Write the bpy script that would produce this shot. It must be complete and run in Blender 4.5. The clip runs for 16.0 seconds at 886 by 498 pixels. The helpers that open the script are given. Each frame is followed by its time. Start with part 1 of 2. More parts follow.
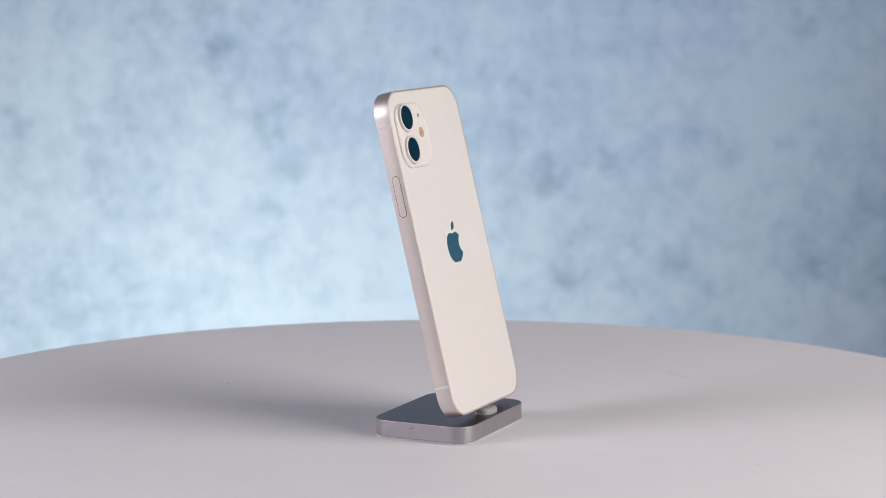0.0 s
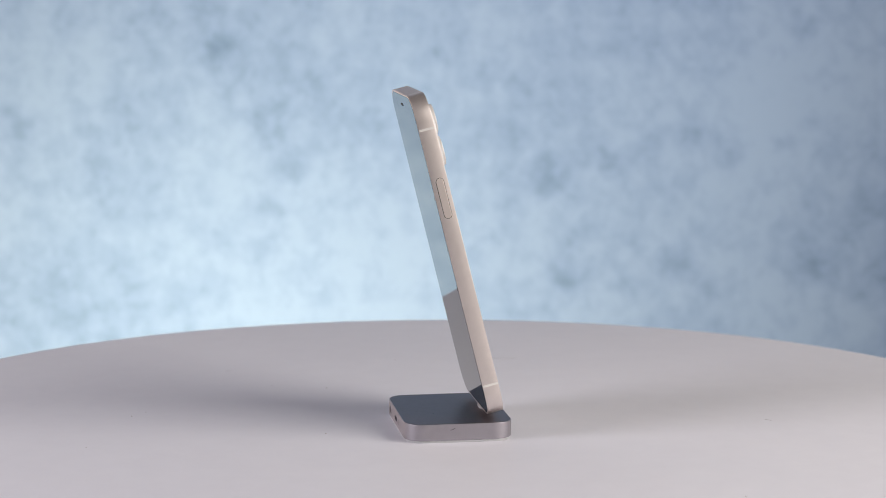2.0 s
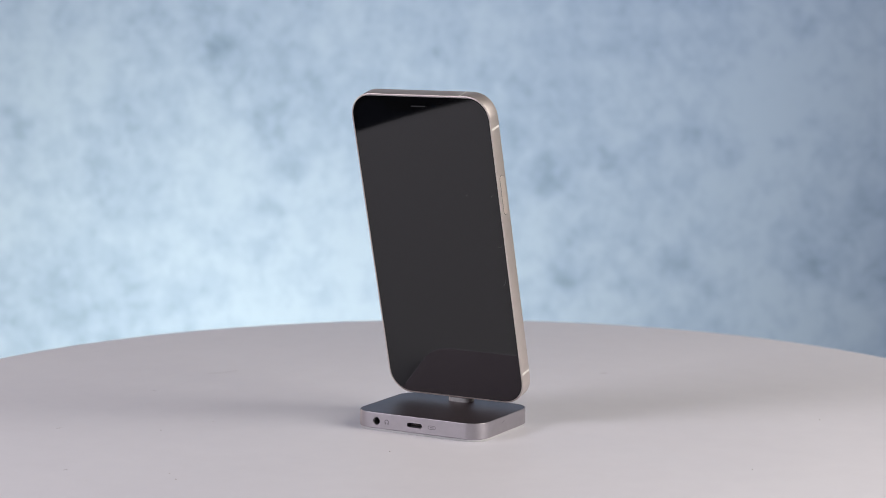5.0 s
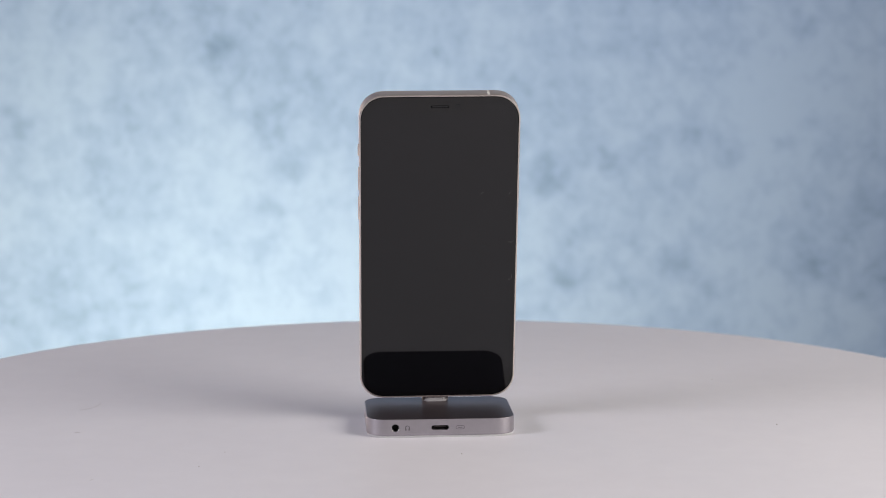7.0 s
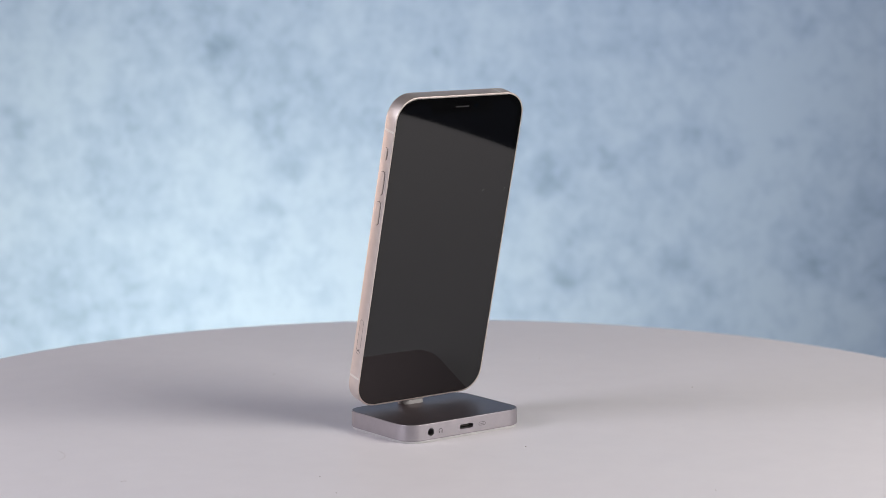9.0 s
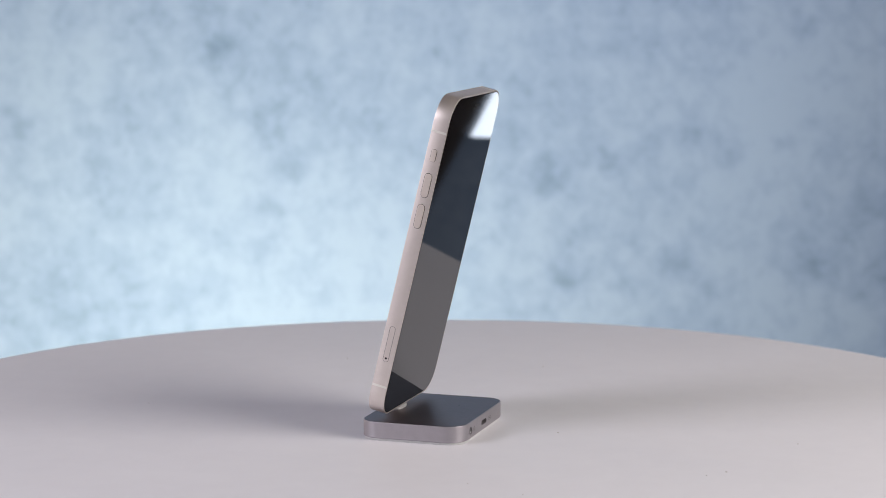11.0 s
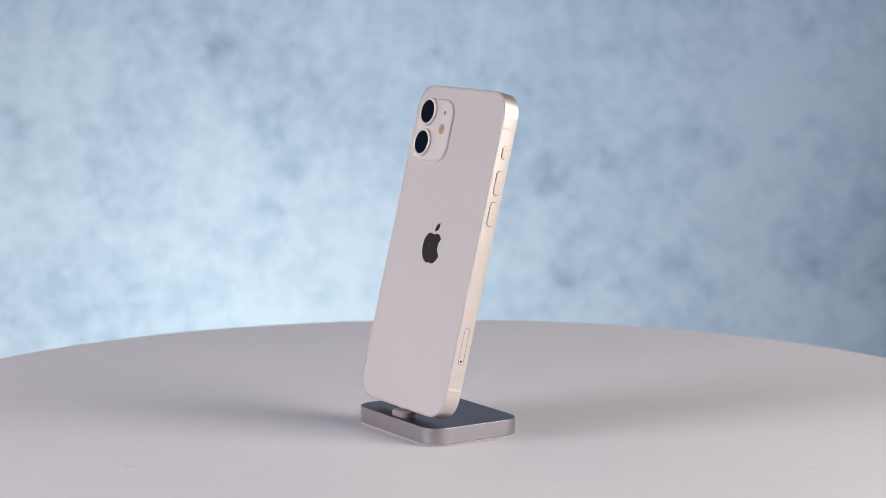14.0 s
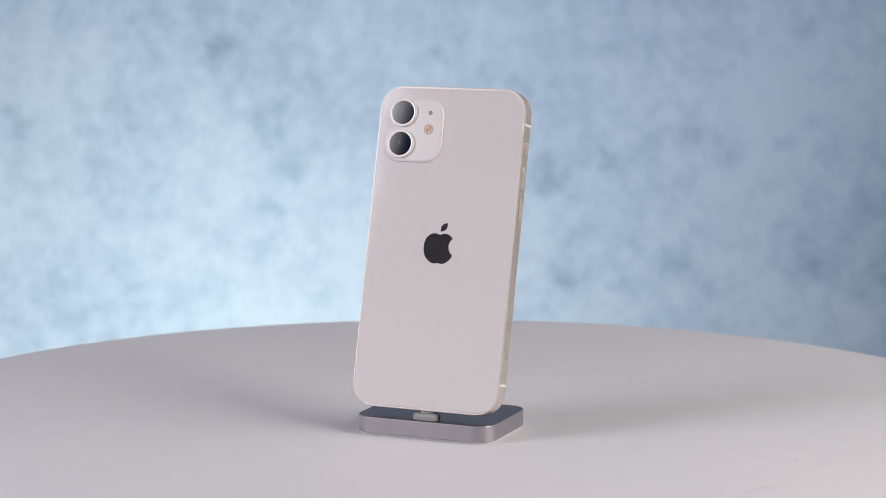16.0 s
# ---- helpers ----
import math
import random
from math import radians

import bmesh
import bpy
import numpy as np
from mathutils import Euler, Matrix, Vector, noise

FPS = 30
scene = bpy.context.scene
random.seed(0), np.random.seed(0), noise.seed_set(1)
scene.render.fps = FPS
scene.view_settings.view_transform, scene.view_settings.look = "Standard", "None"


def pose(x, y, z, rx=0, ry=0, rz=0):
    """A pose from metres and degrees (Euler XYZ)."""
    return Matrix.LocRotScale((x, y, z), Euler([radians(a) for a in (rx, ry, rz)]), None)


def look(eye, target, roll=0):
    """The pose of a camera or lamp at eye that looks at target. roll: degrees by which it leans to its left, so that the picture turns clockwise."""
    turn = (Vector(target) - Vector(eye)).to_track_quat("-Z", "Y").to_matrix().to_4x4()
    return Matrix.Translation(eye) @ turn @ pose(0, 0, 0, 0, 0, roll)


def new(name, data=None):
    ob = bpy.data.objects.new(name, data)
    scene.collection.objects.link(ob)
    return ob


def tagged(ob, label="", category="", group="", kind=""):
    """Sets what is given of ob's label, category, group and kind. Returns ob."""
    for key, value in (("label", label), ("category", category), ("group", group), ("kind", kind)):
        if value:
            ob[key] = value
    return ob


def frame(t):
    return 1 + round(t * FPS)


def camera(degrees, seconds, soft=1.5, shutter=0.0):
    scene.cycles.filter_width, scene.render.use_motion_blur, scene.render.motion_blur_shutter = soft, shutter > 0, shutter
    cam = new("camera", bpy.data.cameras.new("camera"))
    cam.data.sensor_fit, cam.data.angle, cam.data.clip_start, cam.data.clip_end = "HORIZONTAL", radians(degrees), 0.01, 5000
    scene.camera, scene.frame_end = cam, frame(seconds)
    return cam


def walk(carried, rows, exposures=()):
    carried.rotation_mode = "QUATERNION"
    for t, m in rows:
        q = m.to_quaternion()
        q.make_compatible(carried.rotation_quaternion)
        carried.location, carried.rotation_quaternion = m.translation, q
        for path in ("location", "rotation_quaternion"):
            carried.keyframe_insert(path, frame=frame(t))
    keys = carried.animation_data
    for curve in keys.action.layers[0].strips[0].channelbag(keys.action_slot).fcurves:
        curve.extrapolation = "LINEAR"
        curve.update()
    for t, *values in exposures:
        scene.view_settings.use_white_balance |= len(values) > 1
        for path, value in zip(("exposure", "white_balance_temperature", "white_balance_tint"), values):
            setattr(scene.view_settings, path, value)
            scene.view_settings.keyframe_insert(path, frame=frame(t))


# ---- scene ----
# The camera stands still before a slowly turning round table.
EYE = Vector((0.0, -0.9591, 0.2141))
PITCH, YAW = radians(7.8181), radians(0.042)
AIM = EYE + Vector((math.sin(YAW) * math.cos(PITCH), math.cos(YAW) * math.cos(PITCH), -math.sin(PITCH)))
cam = camera(23.4088, 16.0, soft=0.8)
cam.data.dof.use_dof, cam.data.dof.focus_distance, cam.data.dof.aperture_fstop = True, 0.955, 15.0
walk(cam, [(0.0, look(EYE, AIM, -0.062)), (16.0, look(EYE, AIM, -0.062))])

# ---------------------------------------------------------------- light
scene.view_settings.exposure = 0.0
world = bpy.data.worlds.new("dim_studio")
world.use_nodes = True
world.node_tree.nodes["Background"].inputs["Color"].default_value = (0.80, 0.88, 1.0, 1)
world.node_tree.nodes["Background"].inputs["Strength"].default_value = 0.03
scene.world = world


def fade_out(lamp, edges):
    """A diffuser that grows dimmer towards its rim, over these shares of its width and height."""
    lamp.use_nodes = True
    tree = lamp.node_tree
    glow = tree.nodes["Emission"]
    where = tree.nodes.new("ShaderNodeNewGeometry")
    axes = tree.nodes.new("ShaderNodeSeparateXYZ")
    tree.links.new(where.outputs["Parametric"], axes.inputs[0])
    level = None
    for axis, edge in zip(("X", "Y"), edges):
        for near, far in ((0.0, edge), (1.0, 1.0 - edge)):
            rise = tree.nodes.new("ShaderNodeMapRange")
            rise.interpolation_type = "SMOOTHSTEP"
            rise.inputs["From Min"].default_value, rise.inputs["From Max"].default_value = near, far
            tree.links.new(axes.outputs[axis], rise.inputs["Value"])
            if level is None:
                level = rise.outputs[0]
                continue
            both = tree.nodes.new("ShaderNodeMath")
            both.operation = "MULTIPLY"
            tree.links.new(level, both.inputs[0])
            tree.links.new(rise.outputs[0], both.inputs[1])
            level = both.outputs[0]
    tree.links.new(level, glow.inputs["Strength"])


def area(name, at, aim, wide, high, watts, colour, spread=180, roll=0, soft_edge=()):
    lamp = bpy.data.lights.new(name, "AREA")
    lamp.shape, lamp.size, lamp.size_y = "RECTANGLE", wide, high
    lamp.energy, lamp.color, lamp.spread = watts, colour, radians(spread)
    if soft_edge:
        fade_out(lamp, soft_edge)
    ob = new(name, lamp)
    ob.matrix_world = look(at, aim, roll)
    return ob


def round_from(azimuth, elevation, distance, z=0.085):
    """A place seen from the phone: azimuth from the camera's side, positive to the right."""
    a, e = radians(azimuth), radians(elevation)
    return Vector((math.sin(a) * math.cos(e), -math.cos(a) * math.cos(e), math.sin(e))) * distance + Vector((0, 0, z))


CENTRE = (0, 0, 0.085)
area("softbox_left", round_from(-65.0, 21.7, 1.0), CENTRE, 0.49, 0.365, 7.0, (0.95, 0.912, 0.985), roll=1, soft_edge=(0.13, 0.06))
area("softbox_right", round_from(62, 26, 0.92), CENTRE, 0.60, 0.60, 8.6, (1.0, 0.938, 0.875))
area("background_lamp", (-0.24, 0.58, -0.44), (-0.25, 1.2, -0.07), 0.40, 0.22, 3.45, (1.0, 0.965, 0.73), 130)
area("left_rim_lamp", (-0.802, 0.702, 0.104), (0.0, 0.0, 0.09), 0.050, 0.32, 0.30, (1.0, 0.74, 0.60), 70)
area("right_panel_lamp", (0.4275, 0.70, 0.103), (-0.5195, 0.83, 0.103), 0.09, 0.28, 0.37, (0.78, 0.87, 1.0))
# Unseen fill from above, added only to brighten the backdrop.
area("backdrop_fill_light", (0.0, 0.55, 1.15), (0.03, 1.2, 0.0), 0.5, 0.3, 0.70, (0.86, 0.89, 1.0), 100)
area("teal_side_lamp", round_from(124.5, 8.2, 1.1), CENTRE, 0.25, 0.20, 0.035, (0.02, 0.55, 0.85))

# ---------------------------------------------------------------- materials


def material(name, colour, rough=0.5, metal=0.0, **more):
    m = bpy.data.materials.new(name)
    m.use_nodes = True
    b = m.node_tree.nodes["Principled BSDF"]
    b.inputs["Base Color"].default_value = (*colour, 1)
    b.inputs["Roughness"].default_value = rough
    b.inputs["Metallic"].default_value = metal
    for key, value in more.items():
        b.inputs[key.replace("_", " ")].default_value = value
    return m


def node(m, kind, **inputs):
    n = m.node_tree.nodes.new(kind)
    for key, value in inputs.items():
        n.inputs[key.replace("_", " ")].default_value = value
    return n


def join(m, a, b):
    m.node_tree.links.new(a, b)


def grain(m, scale, low, high, bump=0.0, rough=None, detail=4.0, stretch=(1, 1, 1), depth=0.0001):
    """Varies the base colour between two tones by noise at that scale, and adds relief and uneven gloss."""
    b = m.node_tree.nodes["Principled BSDF"]
    where = node(m, "ShaderNodeTexCoord")
    fit = node(m, "ShaderNodeMapping", Scale=stretch)
    join(m, where.outputs["Object"], fit.inputs["Vector"])
    fine = node(m, "ShaderNodeTexNoise", Scale=scale, Detail=detail, Roughness=0.6)
    wide = node(m, "ShaderNodeTexNoise", Scale=scale / 9, Detail=2.0)
    join(m, fit.outputs[0], fine.inputs["Vector"])
    join(m, fit.outputs[0], wide.inputs["Vector"])
    both = m.node_tree.nodes.new("ShaderNodeMath")
    both.operation = "MULTIPLY_ADD"
    both.inputs[1].default_value = 0.45
    half = m.node_tree.nodes.new("ShaderNodeMath")
    half.operation = "MULTIPLY"
    half.inputs[1].default_value = 0.55
    join(m, wide.outputs["Fac"], half.inputs[0])
    join(m, fine.outputs["Fac"], both.inputs[0])
    join(m, half.outputs[0], both.inputs[2])
    ramp = m.node_tree.nodes.new("ShaderNodeValToRGB")
    ramp.color_ramp.elements[0].position, ramp.color_ramp.elements[1].position = 0.35, 0.65
    ramp.color_ramp.elements[0].color, ramp.color_ramp.elements[1].color = (*low, 1), (*high, 1)
    join(m, both.outputs[0], ramp.inputs[0])
    join(m, ramp.outputs[0], b.inputs["Base Color"])
    if bump:
        relief = node(m, "ShaderNodeBump", Strength=bump, Distance=depth)
        join(m, fine.outputs["Fac"], relief.inputs["Height"])
        join(m, relief.outputs[0], b.inputs["Normal"])
    if rough:
        spread = node(m, "ShaderNodeMapRange")
        spread.inputs["To Min"].default_value, spread.inputs["To Max"].default_value = rough
        join(m, both.outputs[0], spread.inputs["Value"])
        join(m, spread.outputs[0], b.inputs["Roughness"])
    return m


def wavy(m, scale, depth):
    """Gives a polished sheet the faint unevenness that bends its reflections."""
    where = node(m, "ShaderNodeTexCoord")
    swell = node(m, "ShaderNodeTexNoise", Scale=scale, Detail=2.0, Roughness=0.5)
    relief = node(m, "ShaderNodeBump", Strength=1.0, Distance=depth)
    join(m, where.outputs["Object"], swell.inputs["Vector"])
    join(m, swell.outputs["Fac"], relief.inputs["Height"])
    join(m, relief.outputs[0], m.node_tree.nodes["Principled BSDF"].inputs["Normal"])
    return m


def painted_backdrop():
    """Mottled pale blue plaster paint: soft clouds at two sizes and some darker smudges."""
    m = material("painted_backdrop", (0.45, 0.55, 0.62), 0.85)
    b = m.node_tree.nodes["Principled BSDF"]
    where = node(m, "ShaderNodeTexCoord")
    clouds = node(m, "ShaderNodeTexNoise", Scale=5.0, Detail=4.0, Roughness=0.5, Distortion=0.2)
    small = node(m, "ShaderNodeTexNoise", Scale=36.0, Detail=6.0, Roughness=0.78, Distortion=0.25)
    for n in (clouds, small):
        join(m, where.outputs["Object"], n.inputs["Vector"])

    def maths(op, a, c):
        n = m.node_tree.nodes.new("ShaderNodeMath")
        n.operation = op
        for i, v in enumerate((a, c)):
            if isinstance(v, float):
                n.inputs[i].default_value = v
            else:
                join(m, v, n.inputs[i])
        return n.outputs[0]

    tone = maths("ADD", maths("MULTIPLY", clouds.outputs["Fac"], 0.44), maths("MULTIPLY", small.outputs["Fac"], 0.56))
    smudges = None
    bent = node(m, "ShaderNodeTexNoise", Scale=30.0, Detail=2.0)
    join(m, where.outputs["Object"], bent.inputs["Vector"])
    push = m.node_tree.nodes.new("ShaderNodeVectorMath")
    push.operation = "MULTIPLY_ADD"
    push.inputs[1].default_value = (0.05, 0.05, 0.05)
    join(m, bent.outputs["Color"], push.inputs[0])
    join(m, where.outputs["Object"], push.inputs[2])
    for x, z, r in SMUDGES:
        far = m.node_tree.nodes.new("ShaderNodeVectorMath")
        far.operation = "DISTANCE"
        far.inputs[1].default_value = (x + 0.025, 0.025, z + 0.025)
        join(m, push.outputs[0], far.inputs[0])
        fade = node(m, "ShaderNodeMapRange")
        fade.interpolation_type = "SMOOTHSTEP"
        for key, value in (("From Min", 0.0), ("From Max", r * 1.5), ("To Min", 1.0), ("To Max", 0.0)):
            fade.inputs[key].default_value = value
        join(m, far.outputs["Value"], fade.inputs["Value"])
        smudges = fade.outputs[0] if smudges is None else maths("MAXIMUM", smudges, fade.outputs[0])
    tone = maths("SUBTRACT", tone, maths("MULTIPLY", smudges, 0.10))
    ramp = m.node_tree.nodes.new("ShaderNodeValToRGB")
    e = ramp.color_ramp.elements
    e[0].position, e[0].color = 0.31, (0.228, 0.333, 0.525, 1)
    e[1].position, e[1].color = 0.57, (0.452, 0.588, 0.83, 1)
    mid = e.new(0.46)
    mid.color = (0.37, 0.498, 0.745, 1)
    join(m, tone, ramp.inputs[0])
    join(m, ramp.outputs[0], b.inputs["Base Color"])
    return m


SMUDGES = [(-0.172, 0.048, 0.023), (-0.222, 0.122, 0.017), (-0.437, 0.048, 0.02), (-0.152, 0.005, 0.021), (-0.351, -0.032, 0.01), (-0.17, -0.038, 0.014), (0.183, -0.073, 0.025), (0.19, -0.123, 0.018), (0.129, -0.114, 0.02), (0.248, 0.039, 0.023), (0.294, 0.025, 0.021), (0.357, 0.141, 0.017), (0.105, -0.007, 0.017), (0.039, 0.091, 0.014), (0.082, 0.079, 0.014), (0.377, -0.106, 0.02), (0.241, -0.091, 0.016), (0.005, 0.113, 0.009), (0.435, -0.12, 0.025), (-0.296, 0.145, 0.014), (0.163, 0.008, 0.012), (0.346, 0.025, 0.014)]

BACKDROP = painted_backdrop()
ROOM = grain(material("brown_wall_paint", (0.30, 0.23, 0.20), 0.8), 6, (0.28, 0.21, 0.18), (0.33, 0.25, 0.22))
CARPET = grain(material("dark_floor", (0.05, 0.05, 0.05), 0.9), 60, (0.035, 0.035, 0.04), (0.06, 0.06, 0.06), 0.3, depth=0.002)
TABLE = grain(material("matt_white_laminate", (0.70, 0.69, 0.70), 0.55), 70, (0.765, 0.752, 0.80), (0.80, 0.788, 0.835), 0.05, (0.5, 0.62))
PEDESTAL = grain(material("grey_pedestal_paint", (0.3, 0.3, 0.31), 0.6), 20, (0.27, 0.27, 0.28), (0.32, 0.32, 0.33))
ALU = grain(material("champagne_anodised_aluminium", (0.76, 0.68, 0.65), 0.50, 0.90), 2600, (0.755, 0.688, 0.662), (0.795, 0.728, 0.70), 0.03, (0.49, 0.54), depth=0.00002)
BUTTON = grain(material("button_aluminium", (0.80, 0.72, 0.68), 0.50, 0.7), 2600, (0.78, 0.70, 0.655), (0.82, 0.74, 0.69), 0.03, (0.48, 0.54), depth=0.00002)
BAND = material("antenna_plastic", (0.86, 0.83, 0.79), 0.45)
BUMP = grain(material("satin_camera_glass", (0.80, 0.77, 0.76), 0.42, 0.0, IOR=1.5), 200, (0.81, 0.775, 0.775), (0.83, 0.795, 0.79))
BACK = wavy(grain(material("white_back_glass", (0.80, 0.77, 0.76), 0.03, 0.0, IOR=1.45), 200, (0.80, 0.766, 0.768), (0.82, 0.786, 0.784)), 90, 6e-6)
FRONT = grain(material("black_front_glass", (0.004, 0.004, 0.005), 0.03, 0.0, IOR=1.53), 90, (0.0030, 0.0032, 0.0038), (0.0042, 0.0045, 0.0052), rough=(0.02, 0.05))
PANEL = material("switched_off_display", (0.0042, 0.0048, 0.0066), 0.03, 0.0, IOR=1.53)
MIRROR = material("polished_emblem", (0.60, 0.62, 0.68), 0.035, 0.95)
RING = grain(material("polished_lens_ring", (0.80, 0.77, 0.76), 0.36, 0.2), 900, (0.78, 0.75, 0.74), (0.84, 0.81, 0.80))
LENS = material("coated_lens_glass", (0.003, 0.010, 0.026), 0.03, 0.0, IOR=1.9)
IRIS = material("lens_inner_barrel", (0.006, 0.014, 0.04), 0.05, 0.0, IOR=1.85)
EAR = material("earpiece_grey", (0.0015, 0.0015, 0.002), 0.75, 0.0, IOR=1.15)
EAR_MESH = material("earpiece_mesh", (0.020, 0.021, 0.024), 0.6)
PINHOLE = material("front_camera_glass", (0.0015, 0.003, 0.006), 0.04, 0.0, IOR=1.5)
PALE_WALL = grain(material("pale_wall_paint", (0.5, 0.5, 0.52), 0.8), 6, (0.48, 0.48, 0.50), (0.53, 0.53, 0.55))
FLASH = grain(material("flash_diffuser", (0.75, 0.62, 0.52), 0.25), 700, (0.52, 0.33, 0.22), (0.80, 0.66, 0.54), 0.2, depth=0.0001)
FLASH_RIM = material("flash_rim", (0.42, 0.33, 0.30), 0.4)
AMBER = material("flash_phosphor", (0.50, 0.24, 0.12), 0.3)
MIC = material("microphone_mesh", (0.22, 0.19, 0.19), 0.5)
DARK = material("dark_opening", (0.012, 0.012, 0.013), 0.6)
GAP = material("shadow_gap", (0.05, 0.042, 0.04), 0.7)
BODY = grain(material("silver_anodised_aluminium", (0.60, 0.575, 0.60), 0.42, 0.85), 2400, (0.42, 0.395, 0.43), (0.46, 0.435, 0.47), 0.05, (0.41, 0.45), depth=0.00002)
SLATE = grain(material("slate_anodised_top", (0.20, 0.21, 0.235), 0.32, 0.85), 2200, (0.134, 0.106, 0.116), (0.164, 0.132, 0.145), 0.06, (0.37, 0.41), depth=0.00002)
PAD = grain(material("clear_silicone_pad", (0.80, 0.80, 0.82), 0.3, Transmission_Weight=0.35), 300, (0.78, 0.78, 0.80), (0.84, 0.84, 0.85))
# Plug grey is set darker: the shade under the phone is in its colour.
PLUG = grain(material("shaded_plug_plastic", (0.72, 0.70, 0.70), 0.48, 0.0), 600, (0.31, 0.305, 0.315), (0.37, 0.365, 0.375))
STEEL = grain(material("port_steel", (0.40, 0.40, 0.42), 0.32, 1.0), 900, (0.36, 0.36, 0.38), (0.44, 0.44, 0.46))
INK = material("grey_engraving", (0.12, 0.115, 0.12), 0.6)
FIBRE = material("dust_fibre", (0.56, 0.53, 0.52), 0.8)
HAIR = material("fine_hair", (0.46, 0.43, 0.42), 0.7)
PALE_FIBRE = material("pale_lint", (0.17, 0.17, 0.17), 0.8)

# ---------------------------------------------------------------- mesh helpers
MM = 0.001


def finish(name, bm, mat, smooth=40):
    bmesh.ops.remove_doubles(bm, verts=bm.verts, dist=1e-7)
    bmesh.ops.recalc_face_normals(bm, faces=bm.faces)
    mesh = bpy.data.meshes.new(name)
    bm.to_mesh(mesh)
    bm.free()
    if smooth:
        mesh.set_sharp_from_angle(angle=radians(smooth))
        # wide end faces are truly flat
        mesh.polygons.foreach_set("use_smooth", [len(p.vertices) < 9 for p in mesh.polygons])
    mesh.materials.append(mat)
    return mesh


def part(name, bm, mat, parent=None, label="", smooth=40):
    ob = new(name, finish(name, bm, mat, smooth))
    ob.parent = parent
    return tagged(ob, label)


def thing(name, label, category, group="", kind=""):
    return tagged(new(name), label, category, group, kind)


def rounded(w, h, r, n=10, power=2.0):
    """Points of a rounded rectangle round the origin; power above 2 gives a softer run-in."""
    pts = []
    r = min(r, w / 2, h / 2)
    for sx, sy, a0 in ((1, 1, 0), (-1, 1, 90), (-1, -1, 180), (1, -1, 270)):
        for k in range(n + 1):
            a = radians(a0 + 90 * k / n)
            c, s = math.cos(a), math.sin(a)
            c = math.copysign(abs(c) ** (2 / power), c)
            s = math.copysign(abs(s) ** (2 / power), s)
            pts.append((sx * (w / 2 - r) + r * c, sy * (h / 2 - r) + r * s))
    return pts


def loft(rings, bm=None, caps=True):
    """Joins rings of 3D points of equal count into a skin, with both ends closed."""
    bm = bm or bmesh.new()
    rows = [[bm.verts.new(p) for p in ring] for ring in rings]
    n = len(rows[0])
    for a, b in zip(rows, rows[1:]):
        for i in range(n):
            bm.faces.new((a[i], a[(i + 1) % n], b[(i + 1) % n], b[i]))
    if caps:
        bm.faces.new(rows[0][::-1])
        bm.faces.new(rows[-1])
    return bm


def plate(w, h, r, levels, put, n=10, power=2.0):
    """A rounded plate: levels of (inset, depth) in mm; put turns (x, y, depth) in mm into a place."""
    rings = []
    for inset, depth in levels:
        rings.append([put(x, y, depth) for x, y in rounded(w - 2 * inset, h - 2 * inset, max(r - inset, 0.05), n, power)])
    return loft(rings)


def disc(radius, levels, put, n=40):
    rings = []
    for inset, depth in levels:
        rings.append([put((radius - inset) * math.cos(2 * math.pi * k / n), (radius - inset) * math.sin(2 * math.pi * k / n), depth) for k in range(n)])
    return loft(rings)


def box(lo, hi, bm=None):
    (a, b, c), (d, e, f) = lo, hi
    return loft([[(a, b, c), (d, b, c), (d, e, c), (a, e, c)], [(a, b, f), (d, b, f), (d, e, f), (a, e, f)]], bm)


def thread(points, radius, bm=None):
    """A thin round thread along points."""
    rings = []
    for i, p in enumerate(points):
        p = Vector(p)
        way = (Vector(points[min(i + 1, len(points) - 1)]) - Vector(points[max(i - 1, 0)])).normalized()
        side = way.orthogonal().normalized()
        up = way.cross(side)
        rr = radius * (0.4 if i in (0, len(points) - 1) else 1)
        rings.append([p + (side * math.cos(a) + up * math.sin(a)) * rr for a in [2 * math.pi * k / 6 for k in range(6)]])
    return loft(rings, bm)


# ---------------------------------------------------------------- the studio
TOP = 0.0


def studio():
    x0, x1, y0, y1, z0, z1 = -2.3, 2.3, -2.4, 1.9, -0.75, 1.95
    t = 0.12
    for name, lo, hi in (("wall_north", (x0 - t, y1, z0), (x1 + t, y1 + t, z1)), ("wall_south", (x0 - t, y0 - t, z0), (x1 + t, y0, z1)),
                         ("wall_east", (x1, y0, z0), (x1 + t, y1, z1)), ("wall_west", (x0 - t, y0, z0), (x0, y1, z1))):
        tagged(part(name, box(lo, hi), PALE_WALL if name == "wall_south" else ROOM, None, "plain painted studio wall"), category="wall", kind="structure")
    tagged(part("ceiling", box((x0 - t, y0 - t, z1), (x1 + t, y1 + t, z1 + t)), ROOM, None, "plain dark grey studio ceiling"), category="ceiling", kind="structure")
    tagged(part("floor", box((x0 - t, y0 - t, z0 - t), (x1 + t, y1 + t, z0)), CARPET, None, "plain dark studio floor"), category="floor", kind="structure")
    # a thin rigid board, standing on the floor
    bm = box((-0.86, 0.0, -0.75), (0.765, 0.012, 0.95))
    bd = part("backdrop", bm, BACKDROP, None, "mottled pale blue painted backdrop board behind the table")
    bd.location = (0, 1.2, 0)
    tagged(bd, category="backdrop", kind="structure")
    ped = disc(0.17, ((0.03, -0.75), (0.0, -0.74), (0.0, -0.72), (0.10, -0.70), (0.10, -0.06), (0.02, -0.04), (0.02, TOP - 0.0222)), lambda x, y, d: (x, y, d), 64)
    tagged(part("pedestal", ped, PEDESTAL, None, "plain grey pedestal under the round table"), category="pedestal", kind="structure")


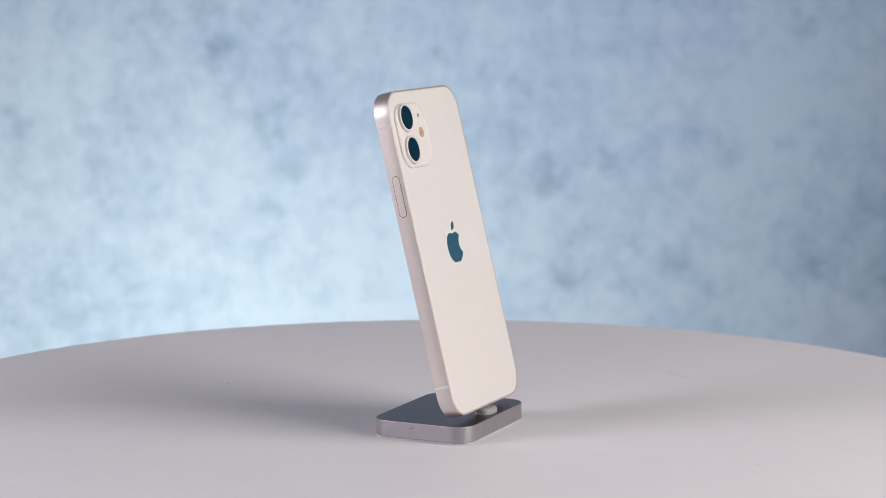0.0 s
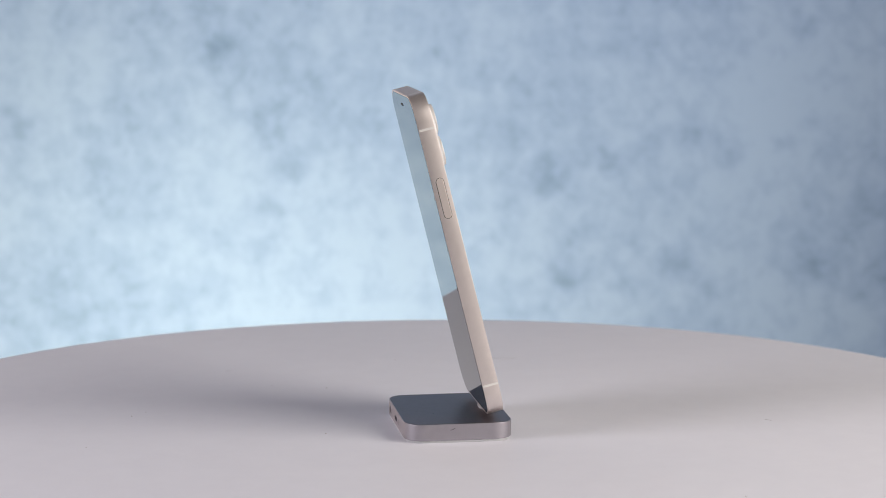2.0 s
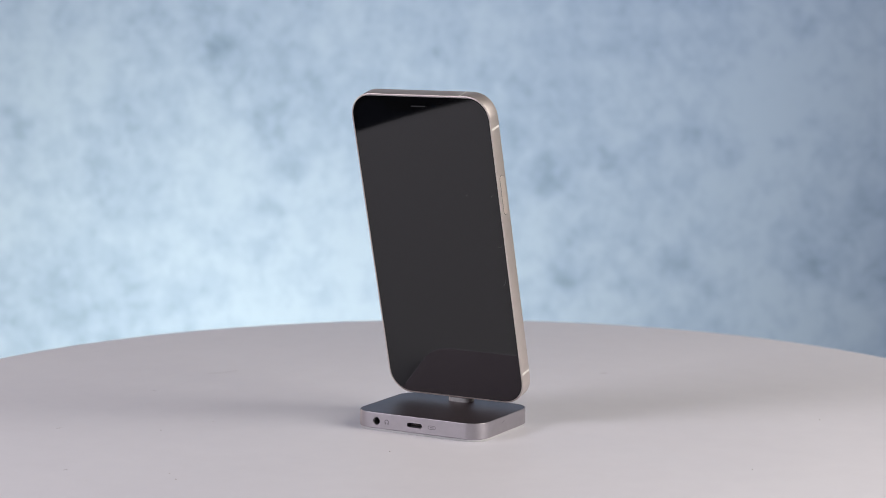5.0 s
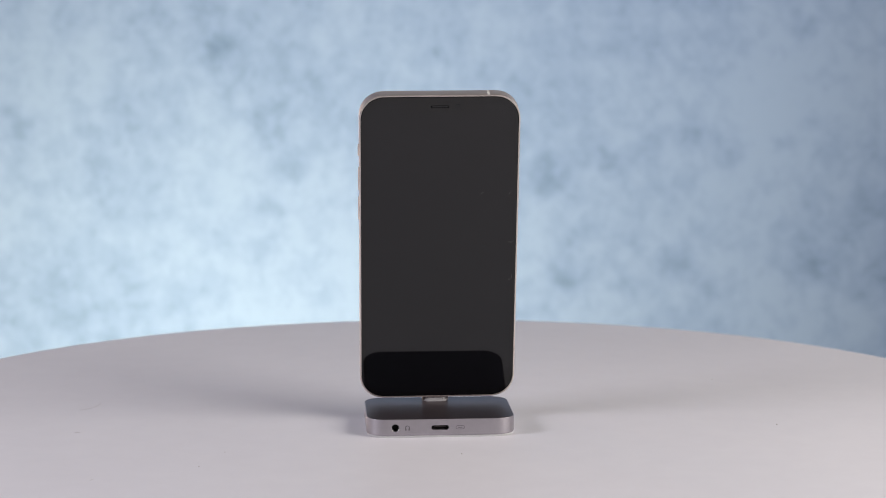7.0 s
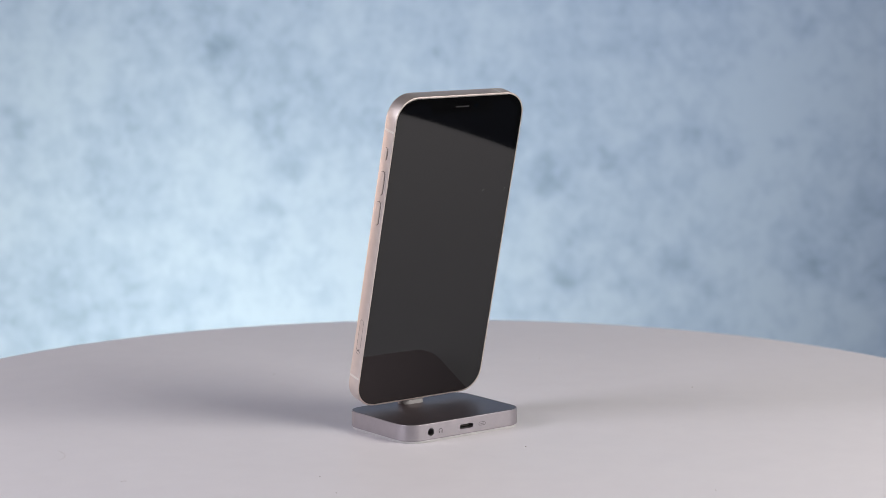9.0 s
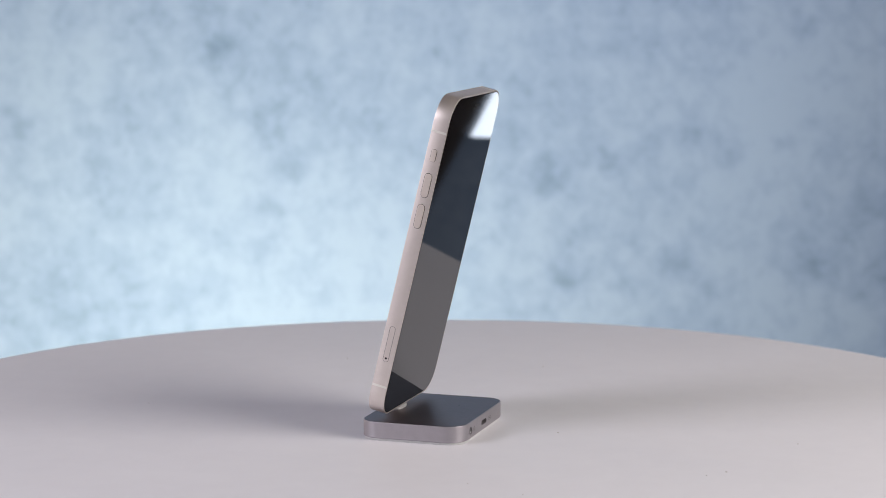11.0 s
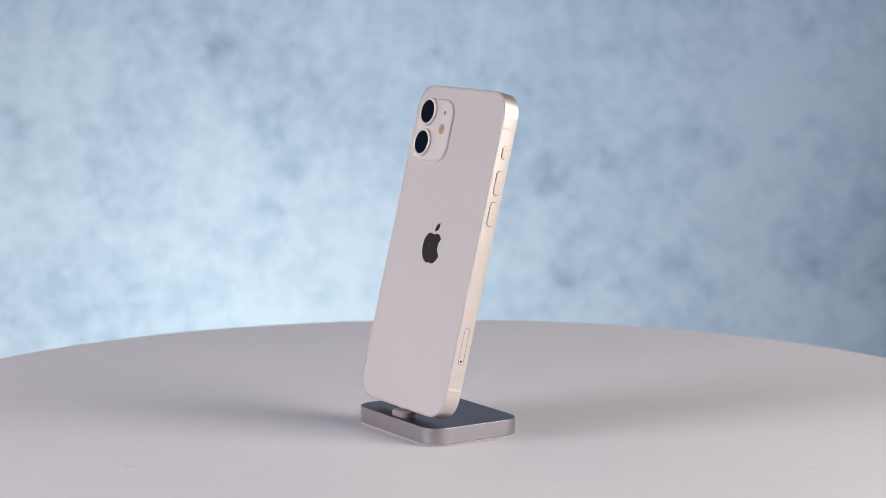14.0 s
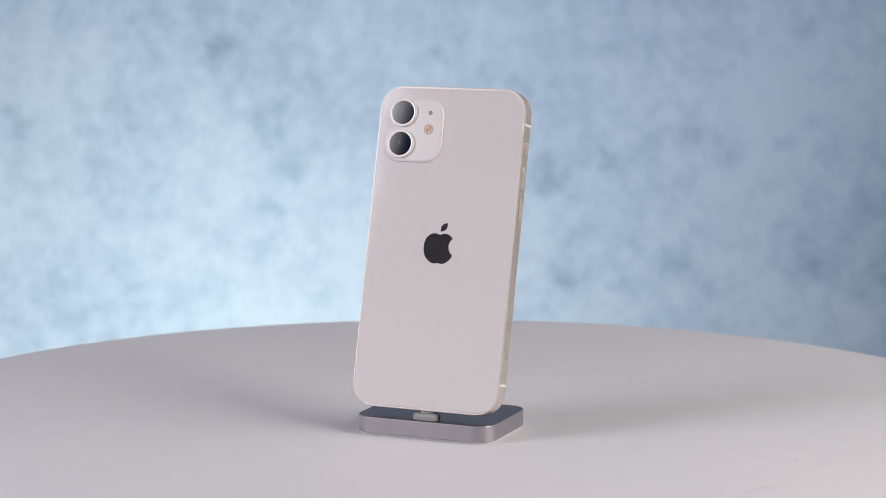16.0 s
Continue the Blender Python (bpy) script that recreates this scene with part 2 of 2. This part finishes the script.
def turntable():
    base = thing("turntable", "round matt white turning table with faint dust and marks", "table")
    r = 0.2940
    levels = ((0.004, -0.022), (0.0012, -0.0218), (0.0012, -0.0006), (0.0024, 0.0))
    part("tabletop", disc(r, levels, lambda x, y, d: (x, y, d), 192), TABLE, base, "matt white round top")
    band = [[((r - i) * math.cos(2 * math.pi * k / 192), (r - i) * math.sin(2 * math.pi * k / 192), d) for k in range(192)]
            for i, d in ((0.0012, -0.0214), (0.0002, -0.0212), (0.0, -0.0205), (0.0, -0.0020), (0.0003, -0.0011), (0.0012, -0.0007))]
    part("edge_band", loft(band, caps=False), TABLE, base, "thin white edge band")
    base.location = (0, 0, TOP)
    return base


# ---------------------------------------------------------------- the dock
# In the turning table's space: x to the right of a viewer who faces the screen, who stands at -y.
DOCK_AT = Vector((-0.0014, 0.0035, TOP))
LEAN = 13.92
DW, DD, DR = 66.8, 48.7, 9.7
HIGH = 8.45


def flat(x, y, d):
    return (x * MM, y * MM, d * MM)


def on_front(cx, cz, dist):
    """Puts a plate's plane on the dock's front; depth counts outwards."""
    return lambda x, y, d: ((cx + x) * MM, -(DD / 2 + d + dist) * MM, (cz + y) * MM)


def cut(mesh_ob, cutters):
    """Cuts the cutters' shapes out of a mesh, and takes the cutters away again."""
    for c in cutters:
        mod = mesh_ob.modifiers.new("cut", "BOOLEAN")
        mod.operation, mod.solver, mod.object = "DIFFERENCE", "EXACT", c
    deps = bpy.context.evaluated_depsgraph_get()
    done = bpy.data.meshes.new_from_object(mesh_ob.evaluated_get(deps))
    mesh_ob.modifiers.clear()
    mesh_ob.data = done
    for c in cutters:
        bpy.data.objects.remove(c)


JACK, USB, ICON, PHONES = -20.7, -0.6, 8.4, -15.3
PORT_Z = 4.55


def dock():
    base = thing("charging_dock", "small silver aluminium charging dock with a slate grey top", "dock")
    body = part("body", plate(DW, DD, DR, ((0.5, 1.0), (0.15, 1.15), (0.0, 1.5), (0.0, HIGH - 0.26), (0.07, HIGH - 0.07), (0.26, HIGH)), flat, 14, 2.3), BODY, base, "silver anodised aluminium body", 50)
    hole = part("cutter", disc(1.78, ((0, 1.0), (0, -9.0)), on_front(JACK, PORT_Z, 0), 28), DARK)
    slot = part("cutter", plate(7.8, 2.1, 1.04, ((0, 1.0), (0, -7.0)), on_front(USB, PORT_Z, 0), 8), DARK)
    cut(body, [hole, slot])
    body.data.materials.clear()
    body.data.materials.append(BODY)
    body.data.polygons.foreach_set("use_smooth", [True] * len(body.data.polygons))
    body.data.set_sharp_from_angle(angle=radians(50))
    even = body.modifiers.new("even_normals", "WEIGHTED_NORMAL")
    even.weight, even.keep_sharp = 100, True
    part("top_plate", plate(DW - 0.8, DD - 0.8, DR - 0.4, ((0.0, HIGH - 0.3), (0.0, HIGH + 0.02), (0.08, HIGH + 0.06)), flat, 14, 2.3), SLATE, base, "slate grey satin top plate")
    part("base_pad", plate(DW - 0.9, DD - 0.9, DR - 0.5, ((0.2, 0.0), (0.0, 0.15), (0.0, 0.95), (0.2, 1.1)), flat, 14, 2.3), PAD, base, "translucent white silicone base pad")
    # audio socket: a thin steel rim in the hole, and a dark barrel
    rim = bmesh.new()
    at = on_front(JACK, PORT_Z, 0)
    n = 28
    ring = [[at(rr * math.cos(2 * math.pi * k / n), rr * math.sin(2 * math.pi * k / n), d) for k in range(n)] for rr, d in ((1.74, -1.6), (1.74, -0.55), (1.69, -0.50), (1.58, -0.6), (1.56, -1.6))]
    loft(ring, rim, caps=False)
    jack = part("audio_socket", rim, STEEL, base, "steel rimmed round audio socket")
    part("barrel", disc(1.73, ((0, -8.9), (0, -4.2)), at, 28), DARK, jack)
    port = part("cable_port", plate(7.7, 2.0, 0.99, ((0, -6.9), (0, -4.4)), on_front(USB, PORT_Z, 0), 8), DARK, base, "dark oval cable port")
    part("tongue", plate(5.4, 0.6, 0.2, ((0.1, -5.0), (0.0, -4.8), (0.0, -1.9), (0.1, -1.8)), on_front(USB, PORT_Z, 0), 4), GAP, port)
    # engraved signs: a cable end and a pair of headphones
    sign = bmesh.new()
    put = on_front(ICON, PORT_Z, 0.012)
    loft([[put(x, y, 0) for x, y in rounded(4.0 - i, 1.7 - i, 0.85 - i / 2, 8)] for i in (0.0, 0.42)], sign, caps=False)
    part("cable_sign", sign, INK, base, "engraved oval cable sign")
    line = bmesh.new()
    put = on_front(ICON, PORT_Z, 0.012)
    loft([[put(x, y, 0) for x, y in ((-0.95, -0.16), (0.95, -0.16), (0.95, 0.16), (-0.95, 0.16))], [put(x, y, 0.004) for x, y in ((-0.95, -0.16), (0.95, -0.16), (0.95, 0.16), (-0.95, 0.16))]], line)
    part("cable_sign_bar", line, INK, base)
    phones = bmesh.new()
    put = on_front(PHONES, PORT_Z, 0.012)
    arc = [radians(-25 + 230 * k / 18) for k in range(19)]
    a = [phones.verts.new(put(1.12 * math.cos(t), 1.12 * math.sin(t), 0)) for t in arc]
    b = [phones.verts.new(put(0.80 * math.cos(t), 0.80 * math.sin(t), 0)) for t in arc]
    for i in range(18):
        phones.faces.new((a[i], a[i + 1], b[i + 1], b[i]))
    for s in (-1, 1):
        phones.faces.new([phones.verts.new(put(s * x, y, 0)) for x, y in ((0.45, -1.15), (1.0, -1.15), (1.08, -0.2), (0.45, -0.2))])
    part("headphone_sign", phones, INK, base, "engraved headphone sign")
    # a small scuff on one side
    scuff = bmesh.new()
    for k, (y, z, l) in enumerate(((-4.6, 5.6, 1.6), (-3.2, 6.1, 1.0))):
        x = DW / 2 + 0.012
        scuff.faces.new([scuff.verts.new((x * MM, (y + p) * MM, (z + q) * MM)) for p, q in ((0, 0), (l, 0.35), (l, 0.6), (0, 0.22))])
    part("scuff", scuff, INK, base, "short dark scuff on the side")
    # the plug that carries the phone: a low rounded boot with a leaning contact tongue
    def boot(x, y, d):
        return ((x - 0.4) * MM, (17.9 + y) * MM, (HIGH - 0.3 + d) * MM)

    lean = math.tan(radians(LEAN))

    def tongue(x, y, d):
        return ((x - 0.4) * MM, (17.9 + y - d * lean) * MM, (HIGH - 0.3 + d) * MM)

    plug = part("plug", plate(12.2, 8.0, 3.6, ((0.0, -0.6), (0.0, 1.9), (0.2, 2.5), (0.7, 2.9), (1.5, 3.1)), boot, 10), PLUG, base, "pale grey rounded plug boot, darkened as if shaded")
    part("contact_tongue", plate(6.7, 1.5, 0.7, ((0.0, 2.2), (0.0, 6.6), (0.3, 7.0)), tongue, 6), STEEL, plug, "slim steel contact tongue")
    base.matrix_world = Matrix.Translation(DOCK_AT)
    return base


# ---------------------------------------------------------------- the phone
# Own space: x to the right of a viewer of the screen, y away from that viewer, z up along the phone, from the middle of its lower edge.
PW, PH, PR = 71.5, 146.7, 11.6
PHONE_AT = pose(-0.00104, 0.02019, 0.01167, 0, 0, -0.11) @ pose(0, 0, 0, LEAN) @ pose(0, 0, 0, 0, -0.22)


def face_on(cx, cz):
    return lambda x, y, d: ((cx + x) * MM, d * MM, (cz + y) * MM)


def side_on(side, cz, cw=0.0):
    """Plates on a long side: x runs along the thickness, y along the height, depth outwards."""
    return lambda x, y, d: (side * (PW / 2 + d) * MM, (cw + x) * MM, (cz + y) * MM)


def emblem_outline():
    """A plain fruit shape: a squarish round with a dip at top and bottom, and a round bite."""
    pts = []
    for k in range(160):
        a = 2 * math.pi * k / 160
        c, s = math.cos(a), math.sin(a)
        r = (abs(c / 7.45) ** 2.5 + abs(s / 7.2) ** 2.5) ** (-1 / 2.5)
        r *= 1 - 0.13 * math.exp(-((a - math.pi / 2) / 0.30) ** 2) - 0.075 * math.exp(-((a - 1.5 * math.pi) / 0.26) ** 2)
        x, y = r * c, r * s
        pts.append((x * (1 + 0.014 * min(y, 0) - 0.005 * min(y + 3, 0) ** 2), y))
    cx, cy, cr = 9.1, 1.1, 4.45
    kept, arc = [], False
    n = len(pts)
    start = next(i for i in range(n) if math.dist(pts[i], (cx, cy)) > cr and math.dist(pts[i - 1], (cx, cy)) <= cr)
    for i in range(n):
        p = pts[(start + i) % n]
        if math.dist(p, (cx, cy)) > cr:
            kept.append(p)
    a1 = math.atan2(kept[-1][1] - cy, kept[-1][0] - cx) % (2 * math.pi)
    a0 = math.atan2(kept[0][1] - cy, kept[0][0] - cx) % (2 * math.pi)
    for k in range(1, 16):
        a = a1 + (a0 - a1) * k / 16
        kept.append((cx + cr * math.cos(a), cy + cr * math.sin(a)))
    return kept


def leaf_outline():
    """Two arcs between the leaf's foot and tip."""
    foot, tip = Vector((0.1, 7.6)), Vector((3.3, 11.7))
    mid, way = (foot + tip) / 2, tip - foot
    side = Vector((-way.y, way.x)).normalized()
    pts = []
    for sgn in (1, -1):
        for k in range(14):
            f = k / 14 if sgn > 0 else 1 - k / 14
            pts.append(tuple(foot + way * f + side * sgn * 1.35 * math.sin(math.pi * f)))
    return pts


def smartphone():
    base = thing("smartphone", "white smartphone with champagne metal edges, upright on the dock", "phone")
    mid = face_on(0, PH / 2)
    frame_part = part("frame", plate(PW, PH, PR, ((1.0, -3.45), (0.74, -3.45), (0.68, -3.62), (0.20, -3.62), (0.05, -3.55), (0.0, -3.3), (0.0, 3.3), (0.08, 3.54), (0.28, 3.62), (0.42, 3.62), (0.48, 3.40), (1.0, 3.40)), mid, 20, 2.15), ALU, base, "champagne anodised aluminium frame")
    # the screen's side lies at -y
    glass = part("front_glass", plate(PW - 1.54, PH - 1.54, PR - 0.77, ((0.0, -3.4), (0.0, -3.62), (0.06, -3.69), (0.2, -3.72)), mid, 20, 2.15), FRONT, base, "glossy black front glass")
    # the display runs to a thin border and leaves a notch round the earpiece
    w, h = PW - 6.4, PH - 6.4
    edge = rounded(w, h, PR - 3.2, 16, 2.15)
    notch = [(18.2, 0.0), (17.3, -0.9), (17.3, -3.2), (15.6, -4.9)]
    edge[17:17] = [(x, h / 2 + y) for x, y in notch] + [(-x, h / 2 + y) for x, y in notch[::-1]]
    part("display", loft([[mid(x, y, d) for x, y in edge] for d in (-3.722, -3.726)]), PANEL, glass, "switched-off black display")
    part("speaker_slot", plate(8.2, 1.15, 0.56, ((0.0, -3.60), (0.0, -3.735), (0.05, -3.74)), face_on(0, 141.4), 6), EAR, glass, "slim black earpiece slot")
    part("speaker_mesh", plate(7.5, 0.55, 0.27, ((0.0, -3.70), (0.0, -3.745)), face_on(0, 141.4), 6), EAR_MESH, glass)
    part("front_camera", disc(1.15, ((0.0, -3.6), (0.0, -3.73), (0.1, -3.735)), face_on(8.0, 141.4), 24), PINHOLE, glass, "small dark front camera")
    back = part("back_glass", plate(PW - 1.5, PH - 1.5, PR - 0.75, ((0.0, 3.3), (0.0, 3.52), (0.07, 3.61), (0.22, 3.68), (0.45, 3.72)), mid, 20, 2.15), BACK, base, "glossy warm white back glass")
    # camera plate with a soft raised edge
    bump_at = face_on(17.8, 126.1)
    bump = part("camera_plate", plate(28.7, 29.0, 8.4, ((0.0, 3.6), (0.0, 3.78), (0.08, 4.2), (0.26, 4.5), (0.58, 4.68), (1.05, 4.735)), bump_at, 14, 2.2), BACK, base, "raised white glass camera plate")
    part("plate_face", plate(26.6, 26.9, 7.35, ((0.0, 4.6), (0.0, 4.738), (0.1, 4.742)), bump_at, 14, 2.2), BUMP, bump, "satin white face of the camera plate")
    for cz in (134.1, 119.75):
        put = face_on(23.2, cz)
        n = 48
        rings = [[put(rr * math.cos(2 * math.pi * k / n), rr * math.sin(2 * math.pi * k / n), d) for k in range(n)]
                 for rr, d in ((6.6, 4.6), (6.6, 5.55), (6.5, 5.8), (6.25, 5.92), (5.55, 5.92), (5.36, 5.82), (5.3, 5.3))]
        ring = part("lens_ring", loft(rings, caps=False), RING, bump, "polished pale lens ring")
        part("lens_glass", disc(5.35, ((0.0, 5.2), (0.0, 5.66), (0.12, 5.72)), put, 40), LENS, ring, "black coated lens glass")
        part("inner_lens", disc(1.1, ((0.0, 5.6), (0.0, 5.724), (0.1, 5.728)), put, 28), IRIS, ring, "dark inner lens")
    mic = part("microphone", disc(0.95, ((0.0, 4.6), (0.0, 4.76), (0.05, 4.77)), face_on(10.1, 134.45), 24), MIC, bump, "tiny grey microphone mesh")
    part("microphone_hole", disc(0.5, ((0.0, 4.7), (0.0, 4.774), (0.03, 4.776)), face_on(10.1, 134.45), 20), FLASH_RIM, mic)
    part("flash", disc(2.35, ((0.0, 4.6), (0.0, 4.75), (0.1, 4.77)), face_on(10.3, 126.8), 28), FLASH_RIM, bump, "round amber flash")
    part("flash_diffuser", disc(2.0, ((0.0, 4.7), (0.0, 4.776), (0.12, 4.79)), face_on(10.3, 126.8), 28), FLASH, bump, "pale amber flash diffuser")
    for side, rise in ((-0.7, 0.45), (0.7, -0.45)):
        part("flash_diode", plate(1.15, 1.7, 0.5, ((0.0, 4.74), (0.0, 4.793), (0.05, 4.797)), face_on(10.3 + side, 126.8 + rise), 5), AMBER, bump, "small amber flash diode")
    # emblem, seen from behind: mirrored in x
    for name, pts, label in (("emblem", emblem_outline(), "mirror-like grey fruit-shaped emblem"), ("emblem_leaf", leaf_outline(), "")):
        rings = [[(-x * MM, d * MM, (73.1 + y) * MM) for x, y in pts] for d in (3.715, 3.726)]
        part(name, loft(rings), MIRROR, back, label, 30)
    # antenna bands
    for side in (-1, 1):
        for cz in ((130.9, 14.3) if side < 0 else (131.6, 14.8)):
            part("antenna_band", plate(6.75, 1.0, 0.05, ((0.0, -0.4), (0.0, 0.012), (0.03, 0.016)), side_on(side, cz), 2), BAND, frame_part, "pale plastic antenna band")
    part("antenna_band", box((21.0 * MM, -3.4 * MM, (PH - 0.4) * MM), (22.0 * MM, 3.4 * MM, (PH + 0.014) * MM)), BAND, frame_part)
    part("antenna_band", box((-22.0 * MM, -3.4 * MM, -0.014 * MM), (-21.0 * MM, 3.4 * MM, 0.4 * MM)), BAND, frame_part)
    # buttons, each in a fine dark gap
    for name, side, cz, long, wide, cw, out, label in (
            ("side_button", 1, 100.55, 18.0, 3.3, 0.0, 0.25, "long side button"), ("volume_button", -1, 106.9, 10.7, 3.1, 0.0, 0.45, "volume button"),
            ("volume_button", -1, 92.9, 10.7, 3.1, 0.0, 0.45, "volume button"), ("mute_switch", -1, 120.4, 5.4, 2.2, 0.0, 0.55, "small mute switch")):
        gap = part("button_gap", plate(wide + 0.44, long + 0.44, (wide + 0.44) / 2 - 0.02, ((0.0, -0.3), (0.0, 0.012)), side_on(side, cz, cw), 8), GAP, base)
        part(name, plate(wide, long, wide / 2 - 0.02 if name != "mute_switch" else 0.7, ((0.0, -0.2), (0.0, out - 0.16), (0.05, out - 0.05), (0.18, out)), side_on(side, cz, cw), 8), BUTTON, gap, label)
    tray_gap = part("tray_gap", plate(2.7, 16.6, 1.33, ((0.0, -0.3), (0.0, 0.008)), side_on(-1, 33.8, 0.0), 8), GAP, base)
    tray = part("card_tray", plate(2.4, 16.3, 1.18, ((0.0, -0.2), (0.0, 0.012), (0.03, 0.018)), side_on(-1, 33.8, 0.0), 8), ALU, tray_gap, "narrow flush card tray")
    part("tray_hole", disc(0.52, ((0.0, -0.2), (0.0, 0.024)), side_on(-1, 27.2, 0.0), 18), DARK, tray, "tiny dark tray hole")
    base.matrix_world = PHONE_AT
    return base


# ---------------------------------------------------------------- dust
def arc_points(x, y, long, turn, bend, z, n=8):
    """A bent hair lying flat at z."""
    pts = []
    for k in range(n + 1):
        f = k / n - 0.5
        u, v = f * long, bend * long * (1 - 4 * f * f)
        c, s = math.cos(turn), math.sin(turn)
        pts.append((x + u * c - v * s, y + u * s + v * c, z))
    return pts


def table_dust():
    made = []
    for x, y, long, turn, bend in HAIRS:
        bm = thread(arc_points(0, 0, long, turn, bend, 0.00005), 0.000055)
        ob = part("hair", bm, HAIR, None, "fine short hair lying on the white table")
        tagged(ob, category="hair", group="dust on the table")
        made.append((ob, Matrix.Translation((x, y, TOP))))
    for x, y, r in CRUMBS:
        bm = bmesh.new()
        bmesh.ops.create_icosphere(bm, subdivisions=1, radius=r)
        for v in bm.verts:
            v.co *= 1 + 0.35 * (random.random() - 0.5)
            v.co.z = v.co.z * 0.6 + r * 0.45
        ob = part("dust_speck", bm, FIBRE, None, "tiny brown dust speck on the white table")
        tagged(ob, category="speck", group="dust on the table")
        made.append((ob, Matrix.Translation((x, y, TOP))))
    return made


def dock_dust():
    made = []
    for x, y, radius in ((0.0095, -0.0053, 0.0003), (0.0030, -0.0118, 0.0002), (0.0125, 0.0060, 0.0002)):
        bm = bmesh.new()
        bmesh.ops.create_icosphere(bm, subdivisions=1, radius=radius)
        for v in bm.verts:
            v.co *= 1 + 0.3 * (random.random() - 0.5)
            v.co.z = v.co.z * 0.5 + radius * 0.4
        ob = part("dust_speck", bm, PALE_FIBRE, None, "tiny pale dust speck on the slate dock top")
        tagged(ob, category="speck", group="dust on the dock")
        made.append((ob, Matrix.Translation((x, y, TOP + (HIGH + 0.06) * MM))))
    return made


def screen_lint():
    made = []
    for u, v, long, turn, bend in LINT:
        pts = [(x, -0.0000800, y) for x, y, _ in arc_points(0, 0, long, turn, bend, 0)]
        ob = part("lint", thread(pts, 0.00005), PALE_FIBRE, None, "pale lint fibre stuck on the black screen")
        tagged(ob, category="lint", group="lint on the screen")
        made.append((ob, PHONE_AT @ Matrix.Translation((u * MM, -3.72 * MM, v * MM))))
    return made


HAIRS = [(-0.1650, 0.0575, 0.018, 1.10, -0.16), (0.0085, 0.1520, 0.0045, 0.62, 0.05), (-0.1653, 0.0001, 0.0030, 0.0, 0.1), (-0.0955, -0.1500, 0.0022, 0.6, 0.2), (-0.1505, -0.0891, 0.003, 1.2, 0.1)]
CRUMBS = [(-0.0452, -0.1401, 0.00045), (0.0157, -0.1605, 0.0003), (0.1446, 0.1006, 0.0004), (0.1542, -0.0054, 0.0004), (-0.0973, -0.0432, 0.0003), (0.0052, -0.0537, 0.0004), (-0.0537, -0.1334, 0.0003), (-0.1074, -0.0695, 0.0003)]
LINT = [(19.3, 100.6, 0.0016, 0.6, 0.15), (32.0, 100.7, 0.0020, 0.9, 0.15), (32.7, 77.6, 0.0024, 0.1, -0.3), (32.7, 60.0, 0.0032, 1.1, -0.2)]

studio()
TURNTABLE = turntable()
DOCK = dock()
PHONE = smartphone()
DUST = table_dust() + dock_dust() + screen_lint()

START, SPEED = -115.30, 17.008


def turned(base):
    """The table turns at an even pace; all that stands on it turns with it."""
    return [(k * 0.25, pose(0, 0, 0, 0, 0, START + SPEED * k * 0.25) @ base) for k in range(65)]


def motions():
    walk(TURNTABLE, turned(Matrix.Translation((0, 0, TOP))))
    walk(DOCK, turned(Matrix.Translation(DOCK_AT)))
    walk(PHONE, turned(PHONE_AT))
    for ob, at in DUST:
        walk(ob, turned(at))


motions()
